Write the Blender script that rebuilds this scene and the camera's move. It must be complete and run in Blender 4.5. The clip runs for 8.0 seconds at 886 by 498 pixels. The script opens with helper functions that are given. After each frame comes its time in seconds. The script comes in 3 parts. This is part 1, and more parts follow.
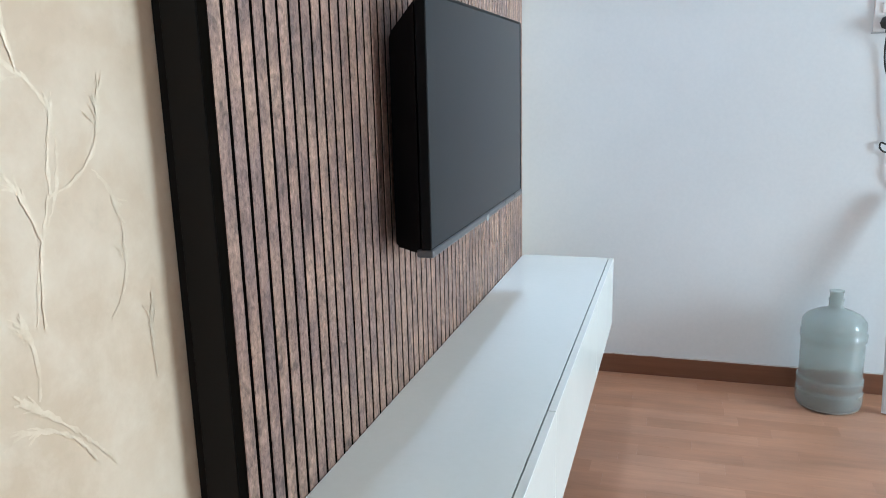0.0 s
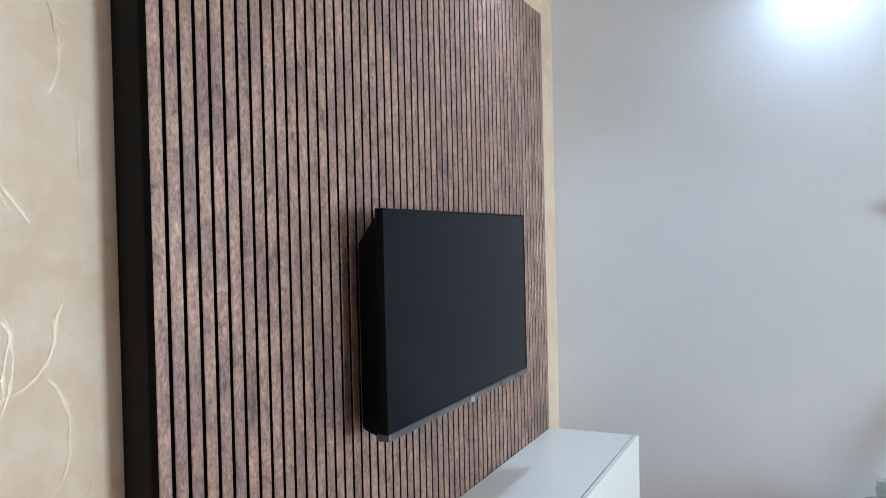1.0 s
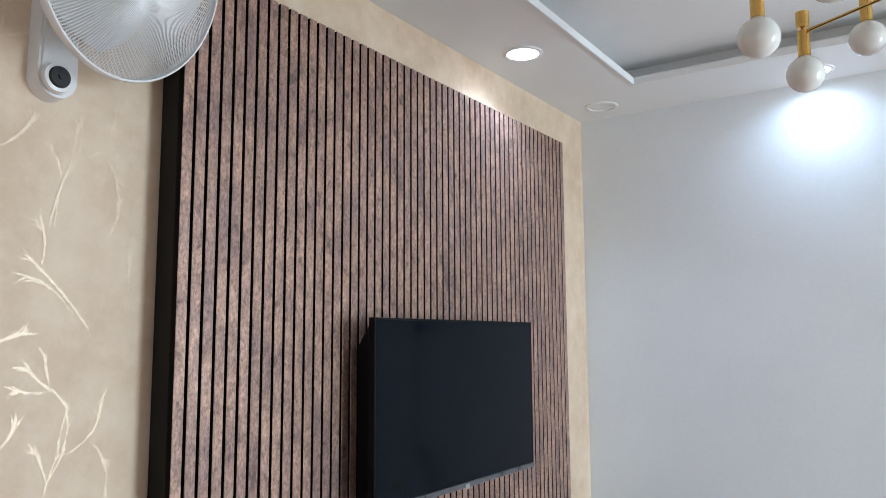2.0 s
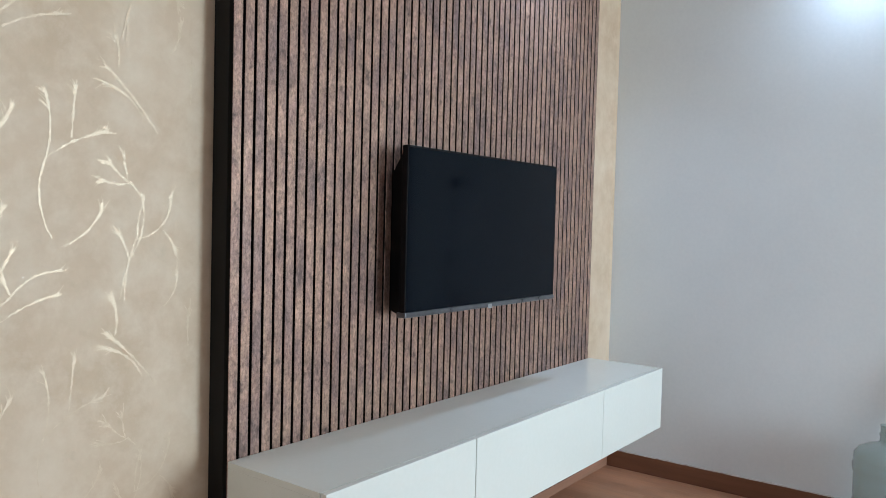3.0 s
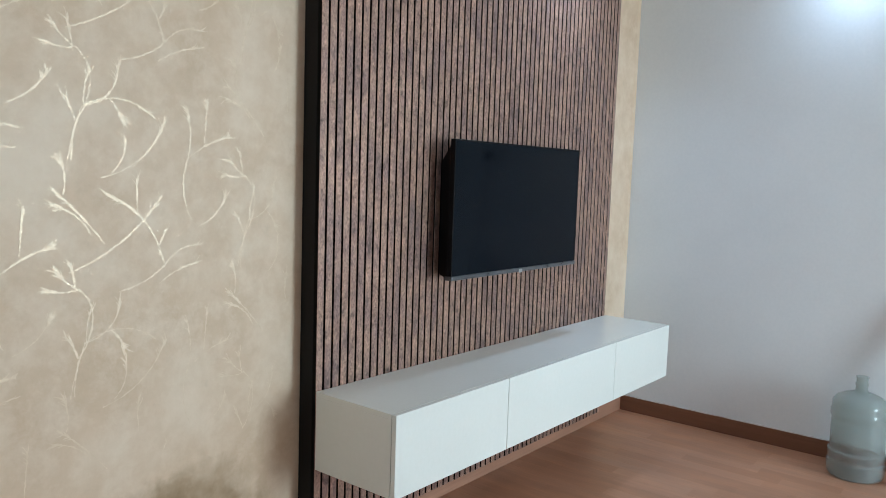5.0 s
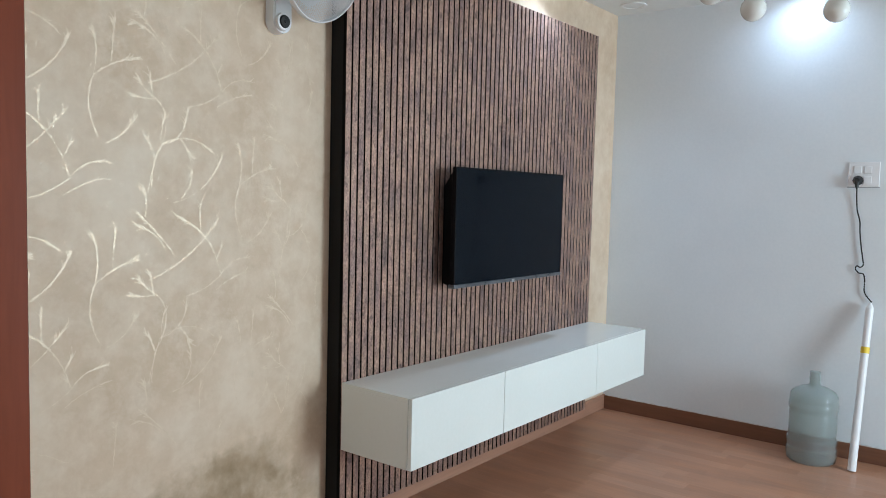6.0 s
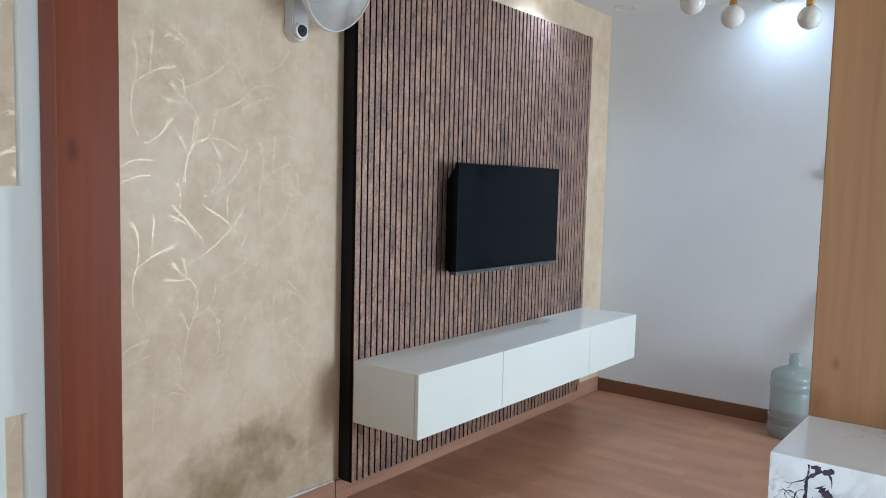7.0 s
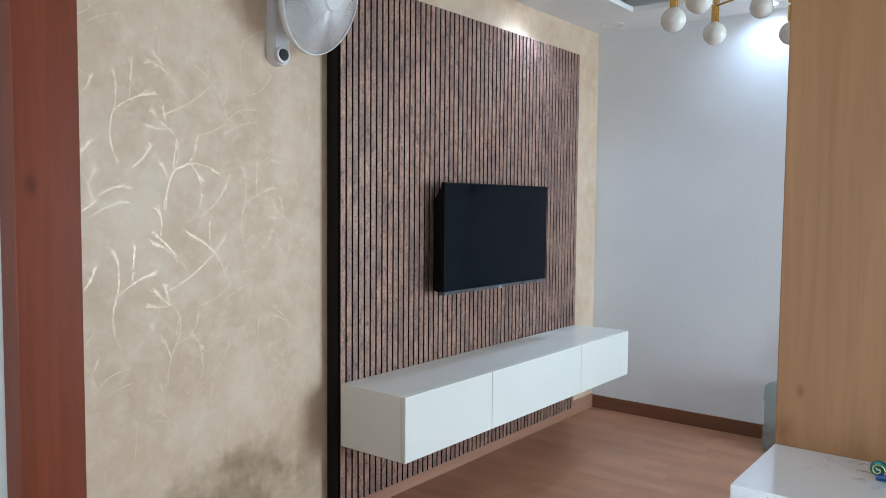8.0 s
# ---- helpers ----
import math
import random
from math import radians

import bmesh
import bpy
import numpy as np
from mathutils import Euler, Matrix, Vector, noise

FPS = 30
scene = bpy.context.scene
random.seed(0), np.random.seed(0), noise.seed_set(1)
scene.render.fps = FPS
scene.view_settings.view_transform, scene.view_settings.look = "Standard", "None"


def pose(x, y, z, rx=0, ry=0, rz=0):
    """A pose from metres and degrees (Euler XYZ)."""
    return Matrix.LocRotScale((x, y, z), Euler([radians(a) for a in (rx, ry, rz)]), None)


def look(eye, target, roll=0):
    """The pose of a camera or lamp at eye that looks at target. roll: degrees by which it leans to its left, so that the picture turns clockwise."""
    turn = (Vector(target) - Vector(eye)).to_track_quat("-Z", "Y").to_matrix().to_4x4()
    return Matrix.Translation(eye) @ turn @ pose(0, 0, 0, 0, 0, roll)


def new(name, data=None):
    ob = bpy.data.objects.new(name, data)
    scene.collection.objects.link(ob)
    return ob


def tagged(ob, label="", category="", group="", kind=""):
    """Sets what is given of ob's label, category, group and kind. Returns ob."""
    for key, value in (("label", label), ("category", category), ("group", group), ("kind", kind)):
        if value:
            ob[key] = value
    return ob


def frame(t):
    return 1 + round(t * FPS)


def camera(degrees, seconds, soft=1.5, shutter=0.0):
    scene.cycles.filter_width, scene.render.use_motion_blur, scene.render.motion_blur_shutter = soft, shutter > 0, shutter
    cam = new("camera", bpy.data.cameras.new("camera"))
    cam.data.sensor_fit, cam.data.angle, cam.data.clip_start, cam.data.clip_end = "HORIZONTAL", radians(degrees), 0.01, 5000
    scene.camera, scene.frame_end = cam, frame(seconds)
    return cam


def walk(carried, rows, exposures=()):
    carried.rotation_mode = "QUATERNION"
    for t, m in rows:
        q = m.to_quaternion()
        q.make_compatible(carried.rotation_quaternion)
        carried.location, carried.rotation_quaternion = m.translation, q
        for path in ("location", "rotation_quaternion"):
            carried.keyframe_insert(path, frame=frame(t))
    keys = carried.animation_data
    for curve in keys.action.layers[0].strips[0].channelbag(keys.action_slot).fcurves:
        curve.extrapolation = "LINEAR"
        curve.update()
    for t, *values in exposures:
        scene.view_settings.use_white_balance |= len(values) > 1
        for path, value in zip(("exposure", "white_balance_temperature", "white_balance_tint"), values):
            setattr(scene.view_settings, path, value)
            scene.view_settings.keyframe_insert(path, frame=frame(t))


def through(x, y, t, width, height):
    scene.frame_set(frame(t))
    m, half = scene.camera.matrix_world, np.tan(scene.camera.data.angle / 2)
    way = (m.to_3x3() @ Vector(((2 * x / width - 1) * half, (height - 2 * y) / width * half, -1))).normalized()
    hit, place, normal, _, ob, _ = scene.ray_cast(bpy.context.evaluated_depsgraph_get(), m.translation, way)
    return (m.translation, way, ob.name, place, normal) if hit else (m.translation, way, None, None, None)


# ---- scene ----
cam = camera(60.7, 8.0, soft=0.9)
PATH = [
    (0, (0.617, -0.932, 1.39), (0.034, 0.933, 0.964), -1.4),
    (0.5, (0.771, -0.93, 1.45), (0.043, 0.92, 1.237), -1.4),
    (1, (1.021, -0.961, 1.506), (0.152, 0.84, 1.475), -1.3),
    (1.5, (1.289, -0.99, 1.521), (0.257, 0.715, 1.691), -0.3),
    (1.7, (1.391, -1.044, 1.543), (0.315, 0.626, 1.782), -0.4),
    (2.8, (1.649, -1.265, 1.36), (0.451, 0.336, 1.424), 0.7),
    (3, (1.675, -1.276, 1.338), (0.472, 0.32, 1.263), 1.5),
    (3.5, (1.738, -1.34, 1.254), (0.538, 0.223, 0.914), 2.7),
    (4, (1.794, -1.408, 1.32), (0.537, 0.108, 0.968), 2.9),
    (4.5, (1.897, -1.54, 1.41), (0.616, -0.029, 1.135), 2.7),
    (5, (1.946, -1.741, 1.434), (0.7, -0.19, 1.241), 1.9),
    (6.3, (2.275, -2.267, 1.446), (1.048, -0.694, 1.31), 1.4),
    (6.5, (2.313, -2.324, 1.453), (1.084, -0.752, 1.313), 1.5),
    (7, (2.359, -2.393, 1.453), (1.133, -0.821, 1.291), 1.4),
    (7.2, (2.37, -2.39, 1.458), (1.146, -0.816, 1.295), 1.3),
    (7.5, (2.381, -2.370, 1.457), (1.161, -0.792, 1.310), 0.95),
    (8, (2.402, -2.343, 1.478), (1.173, -0.77, 1.356), 0.5),
]
walk(cam, [(t, look(eye, target, roll)) for t, eye, target, roll in PATH], [(0, 0.32, 5600, 2), (0.5, 0.19, 5700, 4), (1.0, 0.05, 5740, 6), (1.7, 0.0, 5870, 7), (3.0, -0.14, 5850, 4), (4.0, -0.22, 5750, 2), (4.5, -0.15, 5780, 2), (6.5, -0.19, 5750, 4), (8, -0.17, 5700, 5)])

# ---- world and light ----
world = bpy.data.worlds.new("sky")
scene.world = world
world.use_nodes = True
sky = world.node_tree.nodes.new("ShaderNodeTexSky")
sky.sky_type, sky.sun_disc = "NISHITA", False
sky.sun_elevation, sky.sun_rotation = radians(40), radians(60)
world.node_tree.links.new(sky.outputs[0], world.node_tree.nodes["Background"].inputs[0])
world.node_tree.nodes["Background"].inputs[1].default_value = 0.1


def area_lamp(name, m, sx, sy, watts, color, shape="RECTANGLE", spread=180):
    lamp = bpy.data.lights.new(name, "AREA")
    lamp.shape, lamp.size, lamp.size_y = shape, sx, sy
    lamp.energy, lamp.color, lamp.spread = watts, color, radians(spread)
    ob = new(name, lamp)
    ob.matrix_world = m
    return ob


# daylight through the east window; the kitchen and south lamps are added fill, unseen
area_lamp("window_daylight", look((5.16, 1.38, 1.22), (0, 1.38, 1.16)), 1.0, 1.8, 122, (0.83, 0.945, 1.0), spread=158)
area_lamp("kitchen_fill", look((3.36, -2.55, 1.6), (0, -2.2, 0.5)), 1.2, 1.0, 19, (0.84, 0.94, 1.0))
area_lamp("south_fill", look((1.75, -3.54, 1.3), (1.75, 0, 1.25)), 0.8, 1.5, 14, (0.95, 0.97, 1.0))
# recessed ceiling lamps
for dx, dy, watts, wide in ((0.115, 1.555, 5.0, 120), (1.08, 2.465, 2.5, 150)):
    area_lamp("downlight_beam", look((dx, dy, 2.674), (dx, dy + 0.0001, 0)), 0.13, 0.13, watts, (0.64, 0.78, 1.0), "DISK", wide)

# ---- materials ----


def tree(name, rough=0.5, metal=0.0, spec=0.5):
    m = bpy.data.materials.new(name)
    m.use_nodes = True
    b = m.node_tree.nodes["Principled BSDF"]
    b.inputs["Roughness"].default_value = rough
    b.inputs["Metallic"].default_value = metal
    b.inputs["Specular IOR Level"].default_value = spec
    return m, m.node_tree.nodes, m.node_tree.links, b


def position(nodes, links, scale=(1, 1, 1), per_object=0.0):
    """World position, stretched; each object may be shifted by its own random number."""
    geo = nodes.new("ShaderNodeNewGeometry")
    mul = nodes.new("ShaderNodeVectorMath")
    mul.operation = "MULTIPLY"
    links.new(geo.outputs["Position"], mul.inputs[0])
    mul.inputs[1].default_value = scale
    if not per_object:
        return mul.outputs[0]
    info = nodes.new("ShaderNodeObjectInfo")
    far = nodes.new("ShaderNodeMath")
    far.operation = "MULTIPLY"
    far.inputs[1].default_value = per_object
    links.new(info.outputs["Random"], far.inputs[0])
    add = nodes.new("ShaderNodeVectorMath")
    links.new(mul.outputs[0], add.inputs[0])
    links.new(far.outputs[0], add.inputs[1])
    return add.outputs[0]


def noisy(nodes, links, where, scale, detail=4, rough=0.55, distort=0.0):
    n = nodes.new("ShaderNodeTexNoise")
    n.inputs["Scale"].default_value = scale
    n.inputs["Detail"].default_value = detail
    n.inputs["Roughness"].default_value = rough
    n.inputs["Distortion"].default_value = distort
    links.new(where, n.inputs["Vector"])
    return n.outputs["Fac"]


def ramp(nodes, links, value, stops):
    r = nodes.new("ShaderNodeValToRGB")
    while len(r.color_ramp.elements) < len(stops):
        r.color_ramp.elements.new(0.5)
    for e, (p, c) in zip(r.color_ramp.elements, stops):
        e.position, e.color = p, (*c, 1)
    links.new(value, r.inputs[0])
    return r.outputs[0]


def mixed(nodes, links, fac, a, b, kind="MIX"):
    m = nodes.new("ShaderNodeMix")
    m.data_type, m.blend_type = "RGBA", kind
    for slot, v in ((0, fac), (6, a), (7, b)):
        if isinstance(v, (int, float)):
            m.inputs[slot].default_value = v
        elif isinstance(v, tuple):
            m.inputs[slot].default_value = (*v, 1)
        else:
            links.new(v, m.inputs[slot])
    return m.outputs[2]


def math2(nodes, links, kind, a, b=0.0):
    m = nodes.new("ShaderNodeMath")
    m.operation = kind
    for n, v in enumerate((a, b)):
        if isinstance(v, (int, float)):
            m.inputs[n].default_value = v
        else:
            links.new(v, m.inputs[n])
    return m.outputs[0]


def relief(nodes, links, bsdf, height, strength, distance=0.001):
    b = nodes.new("ShaderNodeBump")
    b.inputs["Strength"].default_value, b.inputs["Distance"].default_value = strength, distance
    links.new(height, b.inputs["Height"])
    links.new(b.outputs[0], bsdf.inputs["Normal"])


def painted(name, c1, c2, scale=3.0, rough=0.6, bump=0.1, spec=0.5, fine=60, stretch=(1, 1, 1), metal=0.0):
    """Paint or plastic with faint clouds and a fine relief."""
    m, n, l, b = tree(name, rough, metal, spec)
    p = position(n, l, stretch)
    big, small = noisy(n, l, p, scale, 5), noisy(n, l, p, fine, 3)
    col = ramp(n, l, big, [(0.3, c1), (0.7, c2)])
    col = mixed(n, l, 0.12, col, ramp(n, l, small, [(0.3, (0.3, 0.3, 0.3)), (0.7, (0.7, 0.7, 0.7))]), "OVERLAY")
    l.new(col, b.inputs["Base Color"])
    l.new(ramp(n, l, big, [(0.2, (rough * 0.85,) * 3), (0.8, (min(1, rough * 1.15),) * 3)]), b.inputs["Roughness"])
    relief(n, l, b, small, bump)
    return m


def wallpaper():
    m, n, l, b = tree("wallpaper_beige", 0.55)
    p = position(n, l)
    cloud, mid, small = noisy(n, l, p, 2.8, 6, 0.62, 0.15), noisy(n, l, p, 10, 6, 0.68, 0.15), noisy(n, l, p, 90, 3)
    col = ramp(n, l, cloud, [(0.30, (0.595, 0.437, 0.290)), (0.5, (0.668, 0.507, 0.353)), (0.70, (0.750, 0.604, 0.452))])
    col = mixed(n, l, ramp(n, l, mid, [(0.44, (0, 0, 0)), (0.74, (0.75, 0.75, 0.75))]), col, (0.785, 0.645, 0.495))
    col = mixed(n, l, ramp(n, l, mid, [(0.22, (0.25, 0.25, 0.25)), (0.40, (0, 0, 0))]), col, (0.40, 0.30, 0.18))
    # brown smudges low on the wall
    for cy, cz, ry, rz, most in ((-0.34, 0.36, 0.42, 0.26, 1.0), (-0.62, 0.28, 0.60, 0.34, 1.0), (-0.40, 0.12, 0.95, 0.46, 0.5)):
        sub = n.new("ShaderNodeVectorMath")
        sub.operation = "SUBTRACT"
        l.new(p, sub.inputs[0])
        sub.inputs[1].default_value = (-0.105, cy, cz)
        div = n.new("ShaderNodeVectorMath")
        div.operation = "MULTIPLY"
        l.new(sub.outputs[0], div.inputs[0])
        div.inputs[1].default_value = (0, 1 / ry, 1 / rz)
        length = n.new("ShaderNodeVectorMath")
        length.operation = "LENGTH"
        l.new(div.outputs[0], length.inputs[0])
        ragged = math2(n, l, "ADD", length.outputs["Value"], math2(n, l, "MULTIPLY", noisy(n, l, p, 5, 5, 0.6), 0.9))
        mask = ramp(n, l, ragged, [(0.62, (most,) * 3), (1.70, (0, 0, 0))])
        blot = ramp(n, l, noisy(n, l, p, 7, 4, 0.55, 0.1), [(0.36, (0.5, 0.5, 0.5)), (0.62, (1.0, 1.0, 1.0))])
        col = mixed(n, l, mixed(n, l, 1.0, mask, blot, "MULTIPLY"), col, (0.27, 0.18, 0.088))
    l.new(col, b.inputs["Base Color"])
    relief(n, l, b, small, 0.25)
    return m


def slat_wood():
    """Weathered bark-like veneer: tan, pink and grey-brown clouds, dark knots of colour and fine upright flecks."""
    m, n, l, b = tree("burnt_brown_wood", 0.44, 0.50, 0.8)
    p = position(n, l, (1, 1, 0.55), 40.0)
    streak = noisy(n, l, position(n, l, (1, 1, 0.10), 40.0), 210, 4, 0.6)
    hue, blot = noisy(n, l, p, 11, 2, 0.45), noisy(n, l, p, 30, 4, 0.55, 0.35)
    fleck, spot = noisy(n, l, position(n, l, (1, 1, 0.6), 40.0), 130, 4, 0.7, 0.5), noisy(n, l, position(n, l, (1, 1, 0.75), 17.0), 33, 3, 0.5)
    col = ramp(n, l, hue, [(0.30, (0.240, 0.155, 0.134)), (0.48, (0.318, 0.197, 0.155)), (0.58, (0.384, 0.242, 0.177)), (0.72, (0.345, 0.213, 0.176))])
    shade = ramp(n, l, blot, [(0.28, (0.22, 0.22, 0.23)), (0.46, (0.48, 0.48, 0.48)), (0.70, (0.72, 0.71, 0.69))])
    col = mixed(n, l, 0.62, col, shade, "OVERLAY")
    col = mixed(n, l, ramp(n, l, spot, [(0.58, (0, 0, 0)), (0.72, (0.6, 0.6, 0.6))]), col, (0.052, 0.036, 0.033))
    col = mixed(n, l, 0.78, col, ramp(n, l, fleck, [(0.3, (0.2, 0.2, 0.2)), (0.7, (0.85, 0.85, 0.85))]), "OVERLAY")
    col = mixed(n, l, 0.30, col, ramp(n, l, streak, [(0.3, (0.25, 0.25, 0.25)), (0.7, (0.75, 0.75, 0.75))]), "OVERLAY")
    l.new(col, b.inputs["Base Color"])
    l.new(ramp(n, l, fleck, [(0.35, (0.50, 0.50, 0.50)), (0.65, (0.38, 0.38, 0.38))]), b.inputs["Roughness"])
    relief(n, l, b, fleck, 0.6)
    return m


def floor_wood(name, island):
    m, n, l, b = tree(name, 0.36, 0.0, 0.5)
    p = position(n, l, (0.08, 1, 1), 0 if island else 7.0)
    grain, blot = noisy(n, l, p, 70, 5, 0.6, 0.3), noisy(n, l, position(n, l, (0.35, 1, 1)), 7, 4)
    if island:
        own = n.new("ShaderNodeNewGeometry").outputs["Random Per Island"]
    else:
        own = n.new("ShaderNodeObjectInfo").outputs["Random"]
    col = ramp(n, l, own, [(0.0, (0.385, 0.190, 0.110)), (0.5, (0.425, 0.214, 0.127)), (1.0, (0.465, 0.243, 0.150))])
    col = mixed(n, l, 0.16, col, ramp(n, l, grain, [(0.3, (0.3, 0.3, 0.3)), (0.7, (0.7, 0.7, 0.7))]), "OVERLAY")
    col = mixed(n, l, 0.42, col, ramp(n, l, blot, [(0.3, (0.3, 0.3, 0.3)), (0.7, (0.68, 0.68, 0.68))]), "OVERLAY")
    l.new(col, b.inputs["Base Color"])
    l.new(ramp(n, l, blot, [(0.3, (0.29, 0.29, 0.29)), (0.7, (0.42, 0.42, 0.42))]), b.inputs["Roughness"])
    relief(n, l, b, grain, 0.12, 0.0006)
    return m


def grained(name, dark, light, along, scale=40, rough=0.45, bump=0.15, knots=(), knot=(0.03, 0.012, 0.008)):
    """Wood with its grain along one axis (0.06 in that axis of the stretch)."""
    m, n, l, b = tree(name, rough, 0.0, 0.2)
    p = position(n, l, along)
    grain, blot = noisy(n, l, p, scale, 5, 0.6, 0.5), noisy(n, l, p, scale * 0.12, 3, 0.5, 0.4)
    col = ramp(n, l, blot, [(0.3, dark), (0.7, light)])
    col = mixed(n, l, 0.3, col, ramp(n, l, grain, [(0.3, (0.3, 0.3, 0.3)), (0.7, (0.7, 0.7, 0.7))]), "OVERLAY")
    world_place = position(n, l, (1, 1, 0.55))
    for x, y, z, r in knots:
        far = n.new("ShaderNodeVectorMath")
        far.operation = "DISTANCE"
        l.new(world_place, far.inputs[0])
        far.inputs[1].default_value = (x, y, z * 0.55)
        ragged = math2(n, l, "ADD", far.outputs["Value"], math2(n, l, "MULTIPLY", noisy(n, l, world_place, 60, 3), r))
        col = mixed(n, l, ramp(n, l, ragged, [(r * 0.6, (0.6, 0.6, 0.6)), (r * 1.7, (0, 0, 0))]), col, knot)
    l.new(col, b.inputs["Base Color"])
    relief(n, l, b, grain, bump, 0.0006)
    return m


def marble(name, veined):
    m, n, l, b = tree(name, 0.13, 0.0, 0.35)
    p = position(n, l)
    vein = noisy(n, l, p, 6.0, 8, 0.66, 1.6)
    thin = math2(n, l, "ABSOLUTE", math2(n, l, "SUBTRACT", vein, 0.5))
    reach = None
    # heavy clusters of veins in the front slab
    for c in ((2.18, -1.34, 1.03), (2.62, -1.34, 0.70), (3.05, -1.34, 0.95)):
        sub = n.new("ShaderNodeVectorMath")
        sub.operation = "DISTANCE"
        l.new(p, sub.inputs[0])
        sub.inputs[1].default_value = c
        reach = sub.outputs["Value"] if reach is None else math2(n, l, "MINIMUM", reach, sub.outputs["Value"])
    ragged = math2(n, l, "ADD", reach, math2(n, l, "MULTIPLY", noisy(n, l, p, 14, 4), 0.14))
    heavy = ramp(n, l, ragged, [(0.12, (1, 1, 1)), (0.20, (0, 0, 0))])
    hair = ramp(n, l, thin, [(0.0, (1, 1, 1)), (0.012, (0, 0, 0))])
    some = ramp(n, l, noisy(n, l, p, 4.0, 3), [(0.5, (0, 0, 0)), (0.62, (0.7, 0.7, 0.7))])
    smoke = ramp(n, l, noisy(n, l, p, 9, 5, 0.6, 1.5), [(0.45, (0, 0, 0)), (0.72, (0.75, 0.75, 0.75))])
    if not veined:
        heavy = some
        smoke = hair
    col = mixed(n, l, mixed(n, l, 1.0, smoke, heavy, "MULTIPLY"), (0.90, 0.91, 0.92), (0.22, 0.19, 0.26))
    col = mixed(n, l, mixed(n, l, 1.0, hair, some, "MULTIPLY"), col, (0.13, 0.12, 0.13))
    l.new(col, b.inputs["Base Color"])
    return m


def clear(name, color, rough, ior=1.45, through=1.0):
    m, n, l, b = tree(name, rough)
    b.inputs["Base Color"].default_value = (*color, 1)
    b.inputs["Transmission Weight"].default_value = through
    b.inputs["IOR"].default_value = ior
    relief(n, l, b, noisy(n, l, position(n, l), 30, 3), 0.15, 0.002)
    return m


def glowing(name, color, strength):
    m, n, l, b = tree(name, 0.4)
    b.inputs["Base Color"].default_value = (0.9, 0.9, 0.9, 1)
    b.inputs["Emission Color"].default_value = (*color, 1)
    b.inputs["Emission Strength"].default_value = strength
    return m


WALLPAPER = wallpaper()
SLAT = slat_wood()
PAINT = painted("wall_paint_white", (0.725, 0.750, 0.765), (0.775, 0.800, 0.815), 1.5, 0.5, 0.06)
CEILING = painted("ceiling_paint_white", (0.76, 0.76, 0.75), (0.80, 0.80, 0.79), 1.5, 0.6, 0.05)
LAMINATE = painted("white_gloss_laminate", (0.80, 0.82, 0.775), (0.84, 0.86, 0.815), 1.2, 0.22, 0.02)
BLACK = painted("black_laminate", (0.004, 0.0035, 0.0035), (0.009, 0.0075, 0.007), 6, 0.6, 0.05, 0.2)
GROOVE = painted("black_felt", (0.004, 0.004, 0.004), (0.008, 0.007, 0.006), 30, 0.9, 0.1, 0.1)
TV_BLACK = painted("black_plastic", (0.0025, 0.0025, 0.003), (0.004, 0.004, 0.005), 8, 0.5, 0.05, 0.15)
SCREEN = painted("dark_glass_screen", (0.0015, 0.003, 0.006), (0.002, 0.004, 0.008), 2, 0.08, 0.0, 0.12)
GREY_METAL = painted("brushed_grey_metal", (0.12, 0.125, 0.135), (0.18, 0.185, 0.20), 20, 0.3, 0.05, metal=0.7)
FOIL = painted("gold_foil_print", (0.69, 0.545, 0.39), (0.80, 0.655, 0.50), 40, 0.50, 0.12, 0.3, 200, metal=0.44)
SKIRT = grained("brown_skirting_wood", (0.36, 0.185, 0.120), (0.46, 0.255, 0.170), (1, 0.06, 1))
# same skirting wood, with the shade along the north wall in its colour
SKIRT_X_SHADED = grained("brown_skirting_wood_cross_shaded", (0.140, 0.062, 0.036), (0.205, 0.094, 0.055), (0.06, 1, 1))
POST = grained("red_brown_wood", (0.135, 0.030, 0.013), (0.215, 0.054, 0.024), (1, 1, 0.06), 60, 0.4, 0.15, ((1.058, -1.76, 1.503, 0.012), (1.058, -1.70, 0.62, 0.010)))
OAK = grained("light_brown_laminate", (0.315, 0.158, 0.067), (0.41, 0.217, 0.098), (1, 1, 0.05), 50, 0.4, 0.05, ((2.112, -1.123, 1.132, 0.020), (2.135, -1.123, 1.20, 0.006), (2.275, -1.123, 1.50, 0.008)), (0.17, 0.065, 0.025))
DARK_DOOR = grained("dark_brown_wood", (0.035, 0.018, 0.011), (0.06, 0.030, 0.018), (1, 1, 0.06), 50, 0.4)
MARBLE = marble("veined_marble", True)
MARBLE_TOP = marble("white_marble", False)
FLOOR_PIECE = floor_wood("floor_laminate", False)
FLOOR_REST = floor_wood("floor_laminate_far", True)
CAULK = painted("white_caulk", (0.58, 0.56, 0.53), (0.70, 0.68, 0.65), 40, 0.7, 0.5)
WHITE_PLASTIC = painted("white_plastic", (0.76, 0.75, 0.75), (0.82, 0.81, 0.81), 5, 0.35, 0.03)
GREY_PLASTIC = painted("grey_plastic", (0.36, 0.37, 0.38), (0.42, 0.43, 0.44), 5, 0.4, 0.03)
BRASS = painted("polished_brass", (0.62, 0.38, 0.10), (0.72, 0.46, 0.14), 12, 0.2, 0.03, metal=1.0)
OPAL = painted("opal_glass", (0.74, 0.74, 0.70), (0.78, 0.78, 0.74), 4, 0.12, 0.0)
BOTTLE = clear("blue_clear_plastic", (0.74, 0.79, 0.775), 0.14, 1.38, 0.85)
